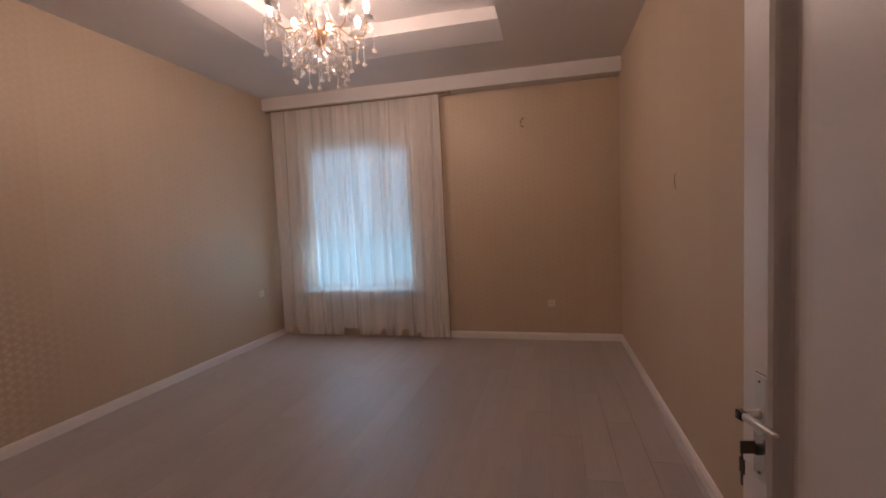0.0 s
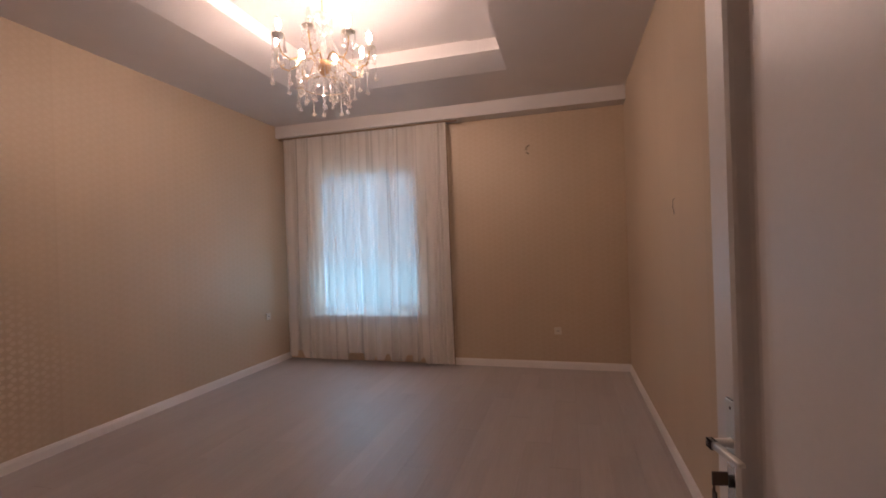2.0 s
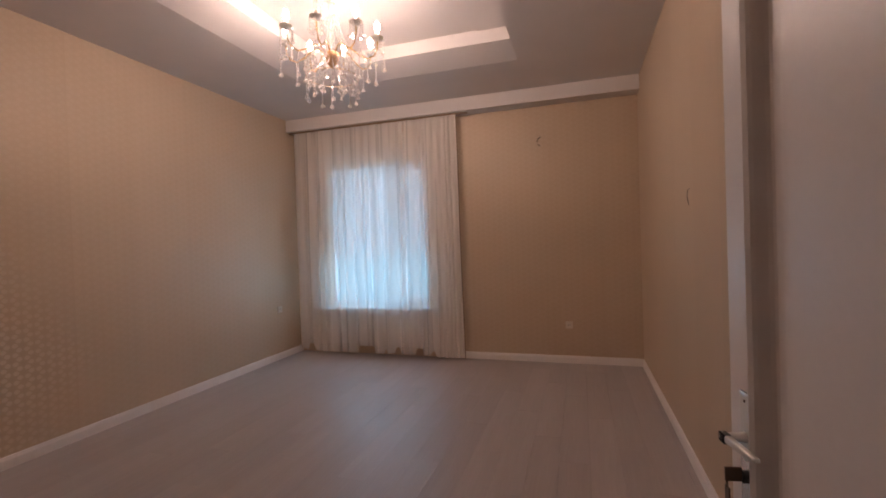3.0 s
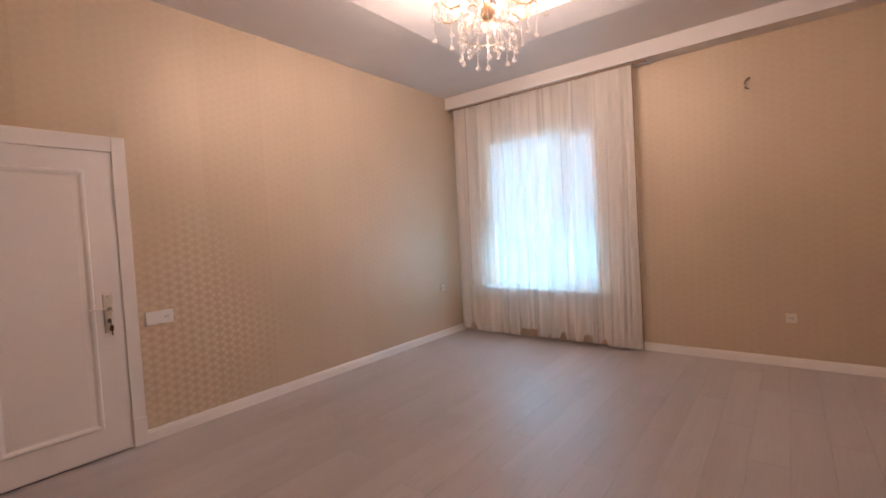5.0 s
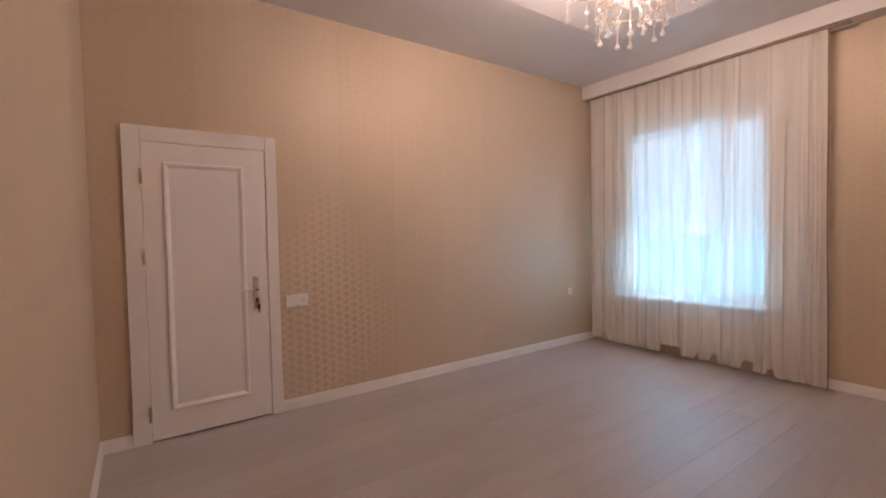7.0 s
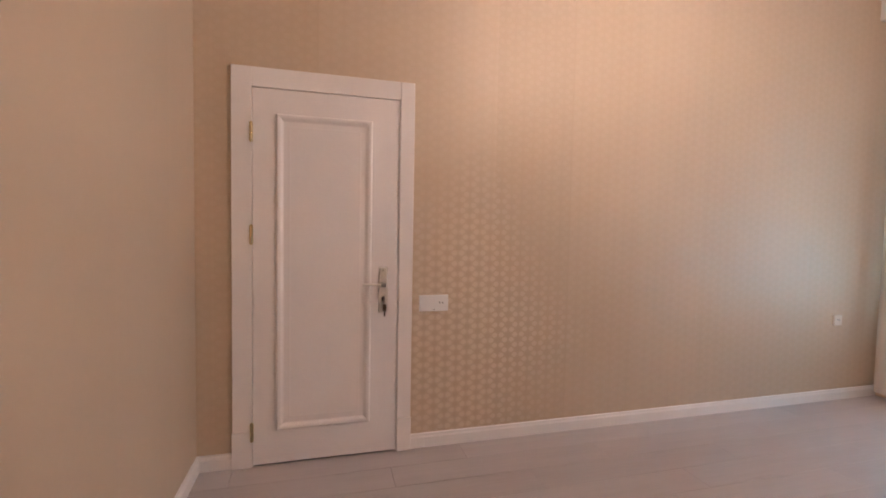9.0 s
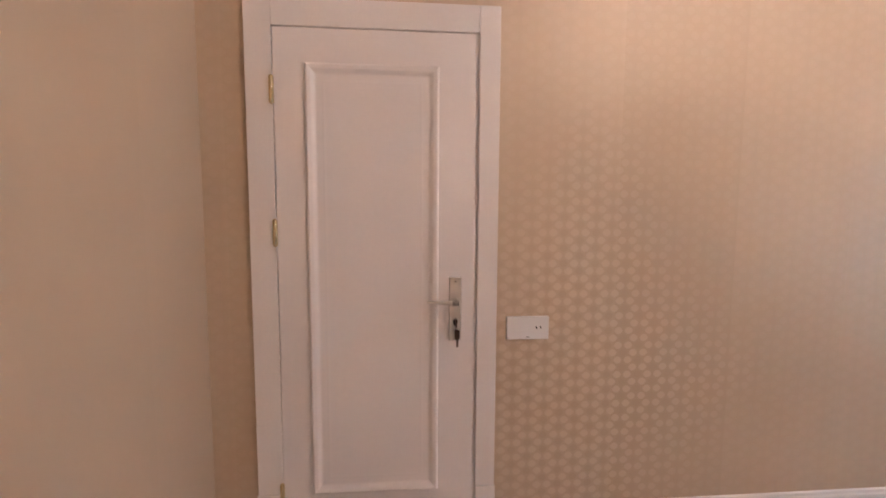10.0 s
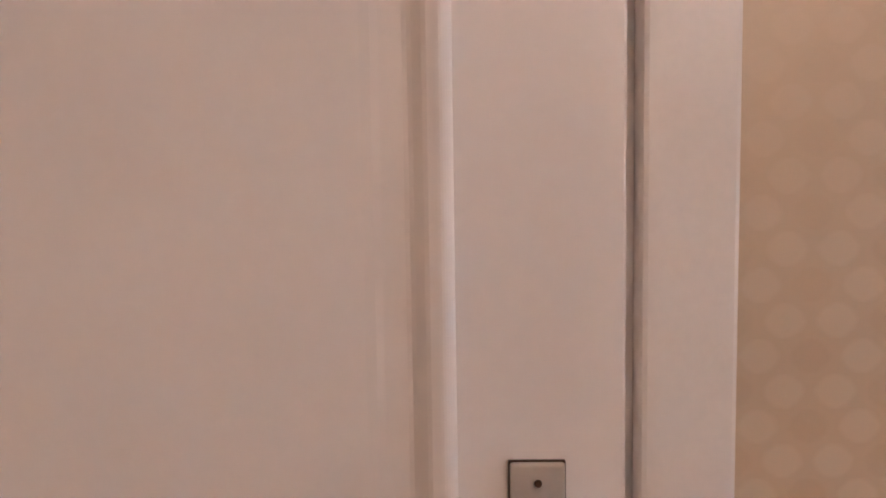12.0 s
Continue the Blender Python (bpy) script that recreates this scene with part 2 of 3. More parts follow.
def boxes(*spans, bevel=0.0):
    """A bmesh of boxes, each (x0, x1, y0, y1, z0, z1), with softened edges."""
    bm = bmesh.new()
    for x0, x1, y0, y1, z0, z1 in spans:
        one = bmesh.new()
        bmesh.ops.create_cube(one, size=1)
        for v in one.verts:
            v.co = (x0 + (x1 - x0) * (v.co.x + .5), y0 + (y1 - y0) * (v.co.y + .5), z0 + (z1 - z0) * (v.co.z + .5))
        if bevel:
            bmesh.ops.bevel(one, geom=one.edges[:], offset=bevel, segments=2, affect="EDGES", profile=0.6)
        tmp = bpy.data.meshes.new("tmp")
        one.to_mesh(tmp)
        one.free()
        bm.from_mesh(tmp)
        bpy.data.meshes.remove(tmp)
    return bm


def lathe(profile, steps=20, centre=(0, 0)):
    """A turned shape from (radius, z) pairs."""
    bm = bmesh.new()
    rings = []
    for r, z in profile:
        rings.append([bm.verts.new((centre[0] + r * math.cos(2 * math.pi * i / steps), centre[1] + r * math.sin(2 * math.pi * i / steps), z)) for i in range(steps)])
    for a, b in zip(rings, rings[1:]):
        for i in range(steps):
            bm.faces.new((a[i], a[(i + 1) % steps], b[(i + 1) % steps], b[i]))
    for ring in (rings[0], rings[-1]):
        if (ring[0].co - ring[steps // 2].co).length > 1e-4:
            bm.faces.new(ring)
    bmesh.ops.remove_doubles(bm, verts=bm.verts, dist=1e-5)
    bmesh.ops.recalc_face_normals(bm, faces=bm.faces)
    return bm


def tube(points, radius, steps=8, taper=1.0):
    """A round tube along points."""
    bm = bmesh.new()
    pts = [Vector(p) for p in points]
    rings = []
    for k, p in enumerate(pts):
        way = (pts[min(k + 1, len(pts) - 1)] - pts[max(k - 1, 0)]).normalized()
        side = way.cross(Vector((0.31, 0.17, 0.93))).normalized()
        other = way.cross(side)
        r = radius * (1 + (taper - 1) * k / (len(pts) - 1))
        rings.append([bm.verts.new(p + r * (math.cos(a) * side + math.sin(a) * other)) for a in (2 * math.pi * i / steps for i in range(steps))])
    for a, b in zip(rings, rings[1:]):
        for i in range(steps):
            bm.faces.new((a[i], a[(i + 1) % steps], b[(i + 1) % steps], b[i]))
    bm.faces.new(rings[0])
    bm.faces.new(rings[-1])
    bmesh.ops.recalc_face_normals(bm, faces=bm.faces)
    return bm


def join(*bms):
    out = bmesh.new()
    for b in bms:
        tmp = bpy.data.meshes.new("tmp")
        b.to_mesh(tmp)
        b.free()
        out.from_mesh(tmp)
        bpy.data.meshes.remove(tmp)
    return out


def thing(name, m, label, category, group="", kind=""):
    ob = new(name)
    ob.empty_display_size = 0.1
    ob.matrix_world = m
    return tagged(ob, label, category, group, kind)


def structure(name, bm, material, label="", category=""):
    return tagged(part(name, bm, material), label, category, kind="structure")


# ---- walls, floor base, ceiling ----
T = 0.22
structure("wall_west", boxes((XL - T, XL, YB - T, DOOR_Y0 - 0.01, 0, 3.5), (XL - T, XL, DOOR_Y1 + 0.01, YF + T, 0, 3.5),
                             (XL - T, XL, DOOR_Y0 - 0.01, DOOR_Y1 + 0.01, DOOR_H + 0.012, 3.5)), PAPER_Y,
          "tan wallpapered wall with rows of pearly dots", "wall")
structure("wall_north", boxes((XL, WIN[0], YF, YF + T, 0, 3.5), (WIN[1], XR, YF, YF + T, 0, 3.5),
                              (WIN[0], WIN[1], YF, YF + T, 0, WIN[2]), (WIN[0], WIN[1], YF, YF + T, WIN[3], 3.5)), PAPER_X,
          "tan wallpapered window wall with pearly dots", "wall")
structure("wall_east", boxes((XR, XR + T, YB - T, YF + T, 0, 3.5)), PLAIN_Y, "plain tan wallpapered wall", "wall")
structure("wall_south", boxes((XL, GAP_X0, YB - T, YB, 0, 3.5), (GAP_X1, XR, YB - T, YB, 0, 3.5), (GAP_X0, GAP_X1, YB - T, YB, 2.26, 3.5)), PLAIN_X,
          "plain tan wallpapered wall with the entrance opening", "wall")
structure("wall_hall", boxes((-1.9, -1.75, -1.9, YB - T, 0, 2.7), (0.75, 0.9, -1.9, YB - T, 0, 2.7), (-1.9, 0.9, -2.05, -1.9, 0, 2.7)), HALL,
          "plain plastered hall walls behind the entrance", "wall")
structure("wall_closet", boxes((XL - T - 0.06, XL - T - 0.01, 0.5, 1.75, -0.1, 2.3)), HALL, "plain wall behind the closed door", "wall")
structure("hall_ceiling", boxes((-1.9, 0.9, -2.05, YB - T, 2.7, 2.8)), CEILING, "plain white hall ceiling", "ceiling")

OX0, OX1, OY0, OY1 = -3.06, -0.815, 2.20, 4.52      # opening of the tray
IX0, IX1, IY0, IY1 = -2.70, -0.815, 2.58, 4.19      # inner recess
BAND = 3.275                                        # top of the slanted band
RX = -1.13                                          # edge of the shallow side step
ceil = boxes(
    (XL, OX0, YB, YF, SOFFIT, SOFFIT + 0.06), (OX1, XR, YB, YF, SOFFIT, SOFFIT + 0.06),
    (OX0, OX1, YB, OY0, SOFFIT, SOFFIT + 0.06), (OX0, OX1, OY1, YF, SOFFIT, SOFFIT + 0.06),
    (OX1, OX1 + 0.1, OY0, OY1, 3.27, TOP), (RX, IX1, IY0, IY1, 3.388, TOP),
    (OX0 - 0.1, OX1 + 0.1, OY0 - 0.1, OY1 + 0.1, TOP, TOP + 0.06))
lo = [ceil.verts.new((x, y, SOFFIT)) for x, y in ((OX1, OY0), (OX0, OY0), (OX0, OY1), (OX1, OY1))]
mid = [ceil.verts.new((x, y, BAND)) for x, y in ((IX1, IY0), (IX0, IY0), (IX0, IY1), (IX1, IY1))]
top = [ceil.verts.new((x, y, TOP + 0.002)) for x, y in ((IX1, IY0), (IX0, IY0), (IX0, IY1), (IX1, IY1))]
for i in range(3):
    ceil.faces.new((lo[i], lo[i + 1], mid[i + 1], mid[i]))
    ceil.faces.new((mid[i], mid[i + 1], top[i + 1], top[i]))
structure("ceiling", ceil, CEILING, "white painted ceiling with a stepped tray recess", "ceiling")
structure("roof_slab", boxes((XL - T, XR + T, YB - T, YF + T, 3.5, 3.6)), HALL, "plain slab above the ceiling", "ceiling")
structure("ceiling_beam", boxes((XL, XR, 5.37, YF, 3.05, SOFFIT), bevel=0.004), CEILING, "white boxed beam above the window wall", "beam")

# ---- baseboards ----
def baseboard(name, x0, y0, x1, y1, nx, ny):
    """A skirting with a stepped, softened top along a wall; (nx, ny) points into the room."""
    bm = bmesh.new()
    prof = [(0.0, 0.0), (0.016, 0.0), (0.016, 0.062), (0.012, 0.07), (0.010, 0.082), (0.0, 0.086)]
    rows = [[bm.verts.new((x + nx * d, y + ny * d, z)) for d, z in prof] for x, y in ((x0, y0), (x1, y1))]
    for i in range(len(prof)):
        j = (i + 1) % len(prof)
        bm.faces.new((rows[0][i], rows[0][j], rows[1][j], rows[1][i]))
    bm.faces.new(rows[0])
    bm.faces.new(rows[1])
    bmesh.ops.recalc_face_normals(bm, faces=bm.faces)
    return structure(name, bm, TRIM, "white moulded baseboard along the wall", "baseboard")


baseboard("baseboard_west", XL, DOOR_Y1 + 0.098, XL, YF, 1, 0)
baseboard("baseboard_west_end", XL, YB, XL, DOOR_Y0 - 0.107, 1, 0)
baseboard("baseboard_north", -1.93, YF, XR - 0.016, YF, 0, -1)
baseboard("baseboard_east", XR, YB, XR, YF, -1, 0)
baseboard("baseboard_south", XL + 0.016, YB, GAP_X0 - 0.09, YB, 0, 1)


# ---- doors ----
def lever(sign, parent, w):
    """Nickel plate, lever, keyhole and key on one face of a leaf; sign gives the side."""
    y = 0.0205 * sign
    px = w - 0.078
    plate = part("lock_plate", boxes((px - 0.024, px + 0.024, min(y, y + 0.007 * sign), max(y, y + 0.007 * sign), 0.842, 1.103), bevel=0.0028), CHROME, parent, "brushed nickel lock plate")
    # added dark sheet behind the plate imitates dark reflections in its bevelled edge
    part("bevel_shade", boxes((px - 0.0248, px + 0.0248, min(y, y + 0.004 * sign), max(y, y + 0.004 * sign), 0.8412, 1.1038), bevel=0.001), STEEL, plate, "dark outline standing in for the bevel's dark reflection")
    for z in (0.86, 1.086):
        screw = lathe([(0.0036, 0), (0.003, 0.0012), (0.0, 0.0015)], 10)
        bmesh.ops.rotate(screw, cent=(0, 0, 0), matrix=Matrix.Rotation(radians(-90 * sign), 3, "X"), verts=screw.verts)
        bmesh.ops.translate(screw, verts=screw.verts, vec=(px, y + 0.0075 * sign, z))
        part("screw", screw, STEEL, plate)
    neck = lathe([(0.012, 0), (0.010, 0.01), (0.009, 0.040), (0.008, 0.043)], 14)
    bmesh.ops.rotate(neck, cent=(0, 0, 0), matrix=Matrix.Rotation(radians(-90 * sign), 3, "X"), verts=neck.verts)
    bmesh.ops.translate(neck, verts=neck.verts, vec=(px, y + 0.007 * sign, 1.006))
    grip = boxes((px - 0.118, px + 0.012, min(0.044 * sign, 0.058 * sign) + y, max(0.044 * sign, 0.058 * sign) + y, 0.996, 1.015), bevel=0.004)
    for v in grip.verts:
        s = max(0.0, (px - v.co.x) / 0.118)
        v.co.z = 1.0055 + (v.co.z - 1.0055) * (1.0 - 0.5 * min(1.0, s)) + 0.004 * s
        v.co.y -= sign * 0.006 * s
    arm = part("lever", join(neck, grip), CHROME, parent, "nickel door lever", True)
    for k in range(5):
        x = px - 0.015 + 0.0052 * k
        part("grip_ring", boxes((x, x + 0.002, min(0.0435 * sign, 0.0587 * sign) + y, max(0.0435 * sign, 0.0587 * sign) + y, 0.9955, 1.0155)), BLACK, arm, "dark grooved ring")
    cyl = lathe([(0.009, 0), (0.009, 0.008), (0.007, 0.010), (0.0, 0.010)], 14)
    bmesh.ops.rotate(cyl, cent=(0, 0, 0), matrix=Matrix.Rotation(radians(-90 * sign), 3, "X"), verts=cyl.verts)
    for v in cyl.verts:
        if v.co.z < 0:
            v.co.z *= 2.2
    bmesh.ops.translate(cyl, verts=cyl.verts, vec=(px, y + 0.007 * sign, 0.923))
    part("lock_cylinder", cyl, BLACK, plate)
    yk = y + 0.017 * sign
    bow = boxes((px - 0.0025, px + 0.0025, min(yk, yk + 0.034 * sign), max(yk, yk + 0.034 * sign), 0.908, 0.939), bevel=0.001)
    ring = tube([(px + 0.009 * math.sin(a) * 0.3, yk + 0.03 * sign, 0.902 + 0.011 * math.cos(a)) for a in (2 * math.pi * i / 14 for i in range(15))], 0.0012, 6)
    key2 = boxes((px - 0.006, px + 0.014, min(yk + 0.026 * sign, yk + 0.029 * sign), max(yk + 0.026 * sign, yk + 0.029 * sign), 0.856, 0.894), (px + 0.001, px + 0.009, min(yk + 0.026 * sign, yk + 0.029 * sign), max(yk + 0.026 * sign, yk + 0.029 * sign), 0.825, 0.858), bevel=0.001)
    part("key", join(bow, ring, key2), STEEL, parent, "dark bronze key with a second key hanging")


def panel_door(name, m, w, h, label, both, mould_gap, mould_w, rise, slope=0.025):
    """A white leaf hinged at its local x = 0, with an applied frame moulding, lock furniture and three hinges."""
    ob = thing(name, m, label, "door")
    part("leaf", boxes((0, w, -0.02, 0.02, 0.012, h), bevel=0.003), WHITE, ob)
    x0, x1, z0, z1 = mould_gap, w - mould_gap - 0.029, 0.20, h - 0.128
    for side in both:
        y = 0.0195 * side
        prof = [(0.0, 0.0)]
        prof += [(0.011 - 0.011 * math.cos(a), rise * math.sin(a) ** 0.8) for a in (math.pi * k / 14 for k in range(1, 9))]
        prof += [(0.017 + slope * k / 6, 0.003 + (0.93 * rise - 0.003) * (0.5 + 0.5 * math.cos(math.pi * k / 6))) for k in range(1, 7)]
        prof += [(0.037 + slope, 0.003), (mould_w - 0.009, 0.0034), (mould_w, 0.003), (mould_w + 0.001, 0.0)]
        bm = bmesh.new()
        loops = []
        for d, e in prof:
            loops.append([bm.verts.new((x, y + e * side, z)) for x, z in ((x0 + d, z0 + d), (x1 - d, z0 + d), (x1 - d, z1 - d), (x0 + d, z1 - d))])
        for a, b in zip(loops, loops[1:]):
            for i in range(4):
                bm.faces.new((a[i], a[(i + 1) % 4], b[(i + 1) % 4], b[i]))
        bmesh.ops.recalc_face_normals(bm, faces=bm.faces)
        part("panel_moulding", bm, WHITE, ob)
        part("panel", boxes((x0 + mould_w - 0.0002, x1 - mould_w + 0.0002, min(y, y + 0.003 * side), max(y, y + 0.003 * side), z0 + mould_w - 0.0002, z1 - mould_w + 0.0002)), WHITE, ob)
        lever(side, ob, w)
    for z in (0.20, 1.283, 1.828):
        hinge = lathe([(0.0, -0.056), (0.004, -0.054), (0.0095, -0.048), (0.0095, 0.048), (0.004, 0.054), (0.0, 0.056)], 12, (-0.006, -0.027 if -1 in both else 0.027))
        bmesh.ops.translate(hinge, verts=hinge.verts, vec=(0, 0, z))
        part("hinge", hinge, BRASS, ob, "polished brass hinge", True)
    return ob


panel_door("interior_door", pose(XL + 0.002, DOOR_Y0, 0, 0, 0, 90), DOOR_Y1 - DOOR_Y0, DOOR_H, "closed white panelled door with nickel lever and brass hinges", (-1,), 0.118, 0.078, 0.015)
panel_door("entrance_door", pose(*HINGE, 0, 0, 0, 99.4), 0.945, 2.20, "half-open white panelled entrance door with nickel lever", (1, -1), 0.112, 0.094, 0.038, 0.040)


def casing(name, label):
    """White flat architrave round the closed door, with plinth blocks."""
    ob = thing(name, pose(XL, 0, 0), label, "door frame", kind="structure")
    y0, y1 = DOOR_Y0 - 0.105, DOOR_Y1 + 0.096
    part("casing_side", boxes((0, 0.022, y0, DOOR_Y0 - 0.004, 0.2, 2.17), bevel=0.003), TRIM, ob)
    part("casing_side", boxes((0, 0.022, DOOR_Y1 + 0.013, y1, 0.2, 2.17), bevel=0.005), TRIM, ob)
    part("casing_head", boxes((0.0, 0.0215, DOOR_Y0 - 0.004, DOOR_Y1 + 0.013, DOOR_H + 0.006, 2.17), bevel=0.003), TRIM, ob)
    part("plinth_block", boxes((0, 0.028, y0 - 0.003, DOOR_Y0 - 0.004, 0, 0.2), bevel=0.003), TRIM, ob)
    part("plinth_block", boxes((0, 0.028, DOOR_Y1 + 0.013, y1 + 0.003, 0, 0.2), bevel=0.005), TRIM, ob)
    part("jamb", boxes((-0.03, 0.004, DOOR_Y1 + 0.0003, DOOR_Y1 + 0.0128, 0.0, DOOR_H + 0.005), (-0.03, 0.011, DOOR_Y0 - 0.0038, DOOR_Y0 - 0.0003, 0.0, DOOR_H + 0.005), (-0.03, 0.011, DOOR_Y0 - 0.001, DOOR_Y1 + 0.0015, DOOR_H + 0.0003, DOOR_H + 0.0055)), TRIM, ob)
    part("door_stop", boxes((-0.1, -0.04, DOOR_Y0 - 0.01, DOOR_Y0 + 0.012, 0, DOOR_H), (-0.1, -0.04, DOOR_Y1 - 0.012, DOOR_Y1 + 0.01, 0, DOOR_H), (-0.1, -0.04, DOOR_Y0 + 0.012, DOOR_Y1 - 0.012, DOOR_H - 0.012, DOOR_H + 0.012)), TRIM, ob)
    return ob


casing("door_1", "white painted architrave round the closed door")
entry = thing("door_2", pose(0, YB, 0), "white painted entrance door frame", "door frame", kind="structure")
part("frame_side", boxes((GAP_X0 - 0.08, GAP_X0, 0.0, 0.02, 0, 2.34), bevel=0.003), TRIM, entry)
part("frame_head", boxes((GAP_X0, GAP_X1, 0.0, 0.02, 2.26, 2.34), bevel=0.003), TRIM, entry)
part("frame_side", boxes((GAP_X1, GAP_X1 + 0.08, 0.0, 0.02, 0, 2.34), bevel=0.003), TRIM, entry)


# ---- window, sill, blind, radiator ----
wx0, wx1, wz0, wz1 = WIN
win = thing("window_1", pose(0, YF, 0), "white framed window behind the sheer curtain", "window", kind="structure")
part("window_frame", boxes((wx0, wx0 + 0.04, 0.10, 0.15, wz0, wz1), (wx1 - 0.04, wx1, 0.10, 0.15, wz0, wz1), (wx0 + 0.04, wx1 - 0.04, 0.10, 0.15, wz0, wz0 + 0.07),
                          (wx0 + 0.04, wx1 - 0.04, 0.10, 0.15, wz1 - 0.06, wz1), (-2.60, -2.55, 0.10, 0.15, wz0 + 0.07, wz1 - 0.06), bevel=0.004), PVC, win)
part("sash", boxes((-2.55, -2.525, 0.095, 0.145, wz0 + 0.07, wz1 - 0.06), (wx1 - 0.065, wx1 - 0.04, 0.095, 0.145, wz0 + 0.07, wz1 - 0.06), (-2.525, wx1 - 0.065, 0.095, 0.145, wz0 + 0.07, wz0 + 0.12),
                  (-2.525, wx1 - 0.065, 0.095, 0.145, wz1 - 0.08, wz1 - 0.06), bevel=0.004), PVC, win)
for x0, x1 in ((wx0 + 0.04, -2.60), (-2.525, wx1 - 0.065)):
    pane = part("pane", boxes((x0, x1, 0.125, 0.131, wz0 + 0.07, wz1 - 0.06)), GLASS, win)
    pane.visible_shadow = False
part("window_sill", boxes((wx0 - 0.05, wx1 + 0.05, -0.1, -0.0005, wz0 - 0.035, wz0), (wx0 + 0.001, wx1 - 0.001, 0.0, 0.1, wz0 - 0.034, wz0 + 0.002), bevel=0.003), PVC, win)
blind = thing("roller_blind", pose(0, YF + 0.05, 0), "grey roller blind drawn halfway down the window", "blind")
part("blind_cloth", boxes((wx0 + 0.035, wx1 - 0.035, 0.0, 0.0015, 1.33, wz1 - 0.105)), BLIND, blind)
tub = lathe([(0.0, 0.0), (0.016, 0.0), (0.016, wx1 - wx0 - 0.04), (0.0, wx1 - wx0 - 0.04)], 14)
bmesh.ops.rotate(tub, cent=(0, 0, 0), matrix=Matrix.Rotation(radians(90), 3, "Y"), verts=tub.verts)
bmesh.ops.translate(tub, verts=tub.verts, vec=(wx0 + 0.02, 0.01, wz1 - 0.106))
part("roller_tube", tub, PVC, blind, "", True)
part("bottom_bar", boxes((wx0 + 0.033, wx1 - 0.033, -0.004, 0.006, 1.315, 1.335), bevel=0.002), PVC, blind)

outside = part("backdrop", boxes((-7.0, 1.4, 7.2, 7.22, -1.0, 5.0)), SKY_GLOW)
tagged(outside, "pale blue daylight outside the window", "backdrop", kind="structure")

rad = thing("radiator", pose(-2.85, YF, 0), "white panel radiator under the window behind the curtain", "radiator")
part("front_panel", boxes((-0.72, 0.72, -0.085, -0.07, 0.13, 0.57), bevel=0.005), RADIATOR, rad)
part("back_panel", boxes((-0.72, 0.72, -0.04, -0.025, 0.13, 0.57), bevel=0.005), RADIATOR, rad)
part("top_grille", join(boxes((-0.72, 0.72, -0.09, -0.02, 0.571, 0.575)), *[boxes((-0.7 + 0.03 * k, -0.69 + 0.03 * k, -0.085, -0.025, 0.5755, 0.579)) for k in range(47)]), RADIATOR, rad)
for k in range(24):
    x = -0.69 + 0.06 * k
    part("rib", boxes((x - 0.012, x + 0.012, -0.091, -0.0852, 0.16, 0.54), bevel=0.0025), RADIATOR, rad)
for x in (-0.5, 0.5):
    part("bracket", boxes((x - 0.015, x + 0.015, -0.07, -0.0005, 0.15, 0.5)), RADIATOR, rad)
part("supply_pipe", join(tube([(0.725, -0.055, 0.18), (0.78, -0.055, 0.18), (0.80, -0.055, 0.16), (0.80, -0.055, 0.0)], 0.009, 10), tube([(0.725, -0.055, 0.52), (0.79, -0.055, 0.52), (0.83, -0.055, 0.50), (0.84, -0.055, 0.0)], 0.009, 10)), TRACK, rad, "dark painted heating pipes", True)


# ---- curtains ----
def curtain(name, x0, x1, y, hem, material, label, fold, depth, seed, flare=0.0, z1=3.031):
    """A hanging sheer sheet: pleats tight at the track, looser and wandering towards the hem."""
    rnd = random.Random(seed)
    n, rows = int((x1 - x0) / 0.008), 46
    centres, x = [], x0
    while x < x1 + fold:
        centres.append((x, rnd.uniform(0.55, 1.25)))
        x += fold * rnd.uniform(0.55, 1.5)
    verts, faces = [], []
    for j in range(rows + 1):
        s = j / rows
        for i in range(n + 1):
            f = i / n
            xx = x0 + (x1 - x0) * f
            k = next(q for q in range(len(centres) - 1) if xx <= centres[q + 1][0] or q == len(centres) - 2)
            (a, ha), (b, hb) = centres[k], centres[k + 1]
            ph = (xx - a) / (b - a)
            wave = math.sin(2 * math.pi * ph) * (ha * (1 - ph) + hb * ph)
            wander = noise.noise((xx * 2.2, s * 1.3, seed * 3.7))
            yy = y - depth * wave * (0.2 + 1.0 * min(1.0, 1.4 * s)) - 0.02 * s * wander + 0.004 * noise.noise((xx * 30, s * 9, seed))
            dx = 0.03 * s * noise.noise((xx * 1.7, s * 1.1, seed + 9.1)) * min(1, 6 * f, 6 * (1 - f)) + flare * s * (f - 0.5)
            low = hem + 0.03 * noise.noise((xx * 3.1, 0.3, seed)) + 0.012 * wave + 0.085 * min(1.0, max(0.0, noise.noise((xx * 7.3, 1.7, seed)) - 0.10) * 9.0)
            verts.append((xx + dx, min(yy, YF - 0.02), z1 + (max(0.012, low) - z1) * s))
    for j in range(rows):
        for i in range(n):
            a = j * (n + 1) + i
            faces.append((a, a + 1, a + n + 2, a + n + 1))
    me = bpy.data.meshes.new(name)
    me.from_pydata(verts, [], faces)
    me.materials.append(material)
    for p in me.polygons:
        p.use_smooth = True
    ob = new(name, me)
    return tagged(ob, label, "curtain", "sheer curtains")


curtain("sheer_curtain", -4.02, -1.97, 5.435, 0.05, SHEER, "white sheer curtain hanging from the beam to the floor", 0.15, 0.030, 3, 0.0)
curtain("sheer_curtain", -2.08, -1.70, 5.425, 0.022, SHEER_DENSE, "gathered end of the white sheer curtain in tight folds", 0.075, 0.020, 8, 0.05)
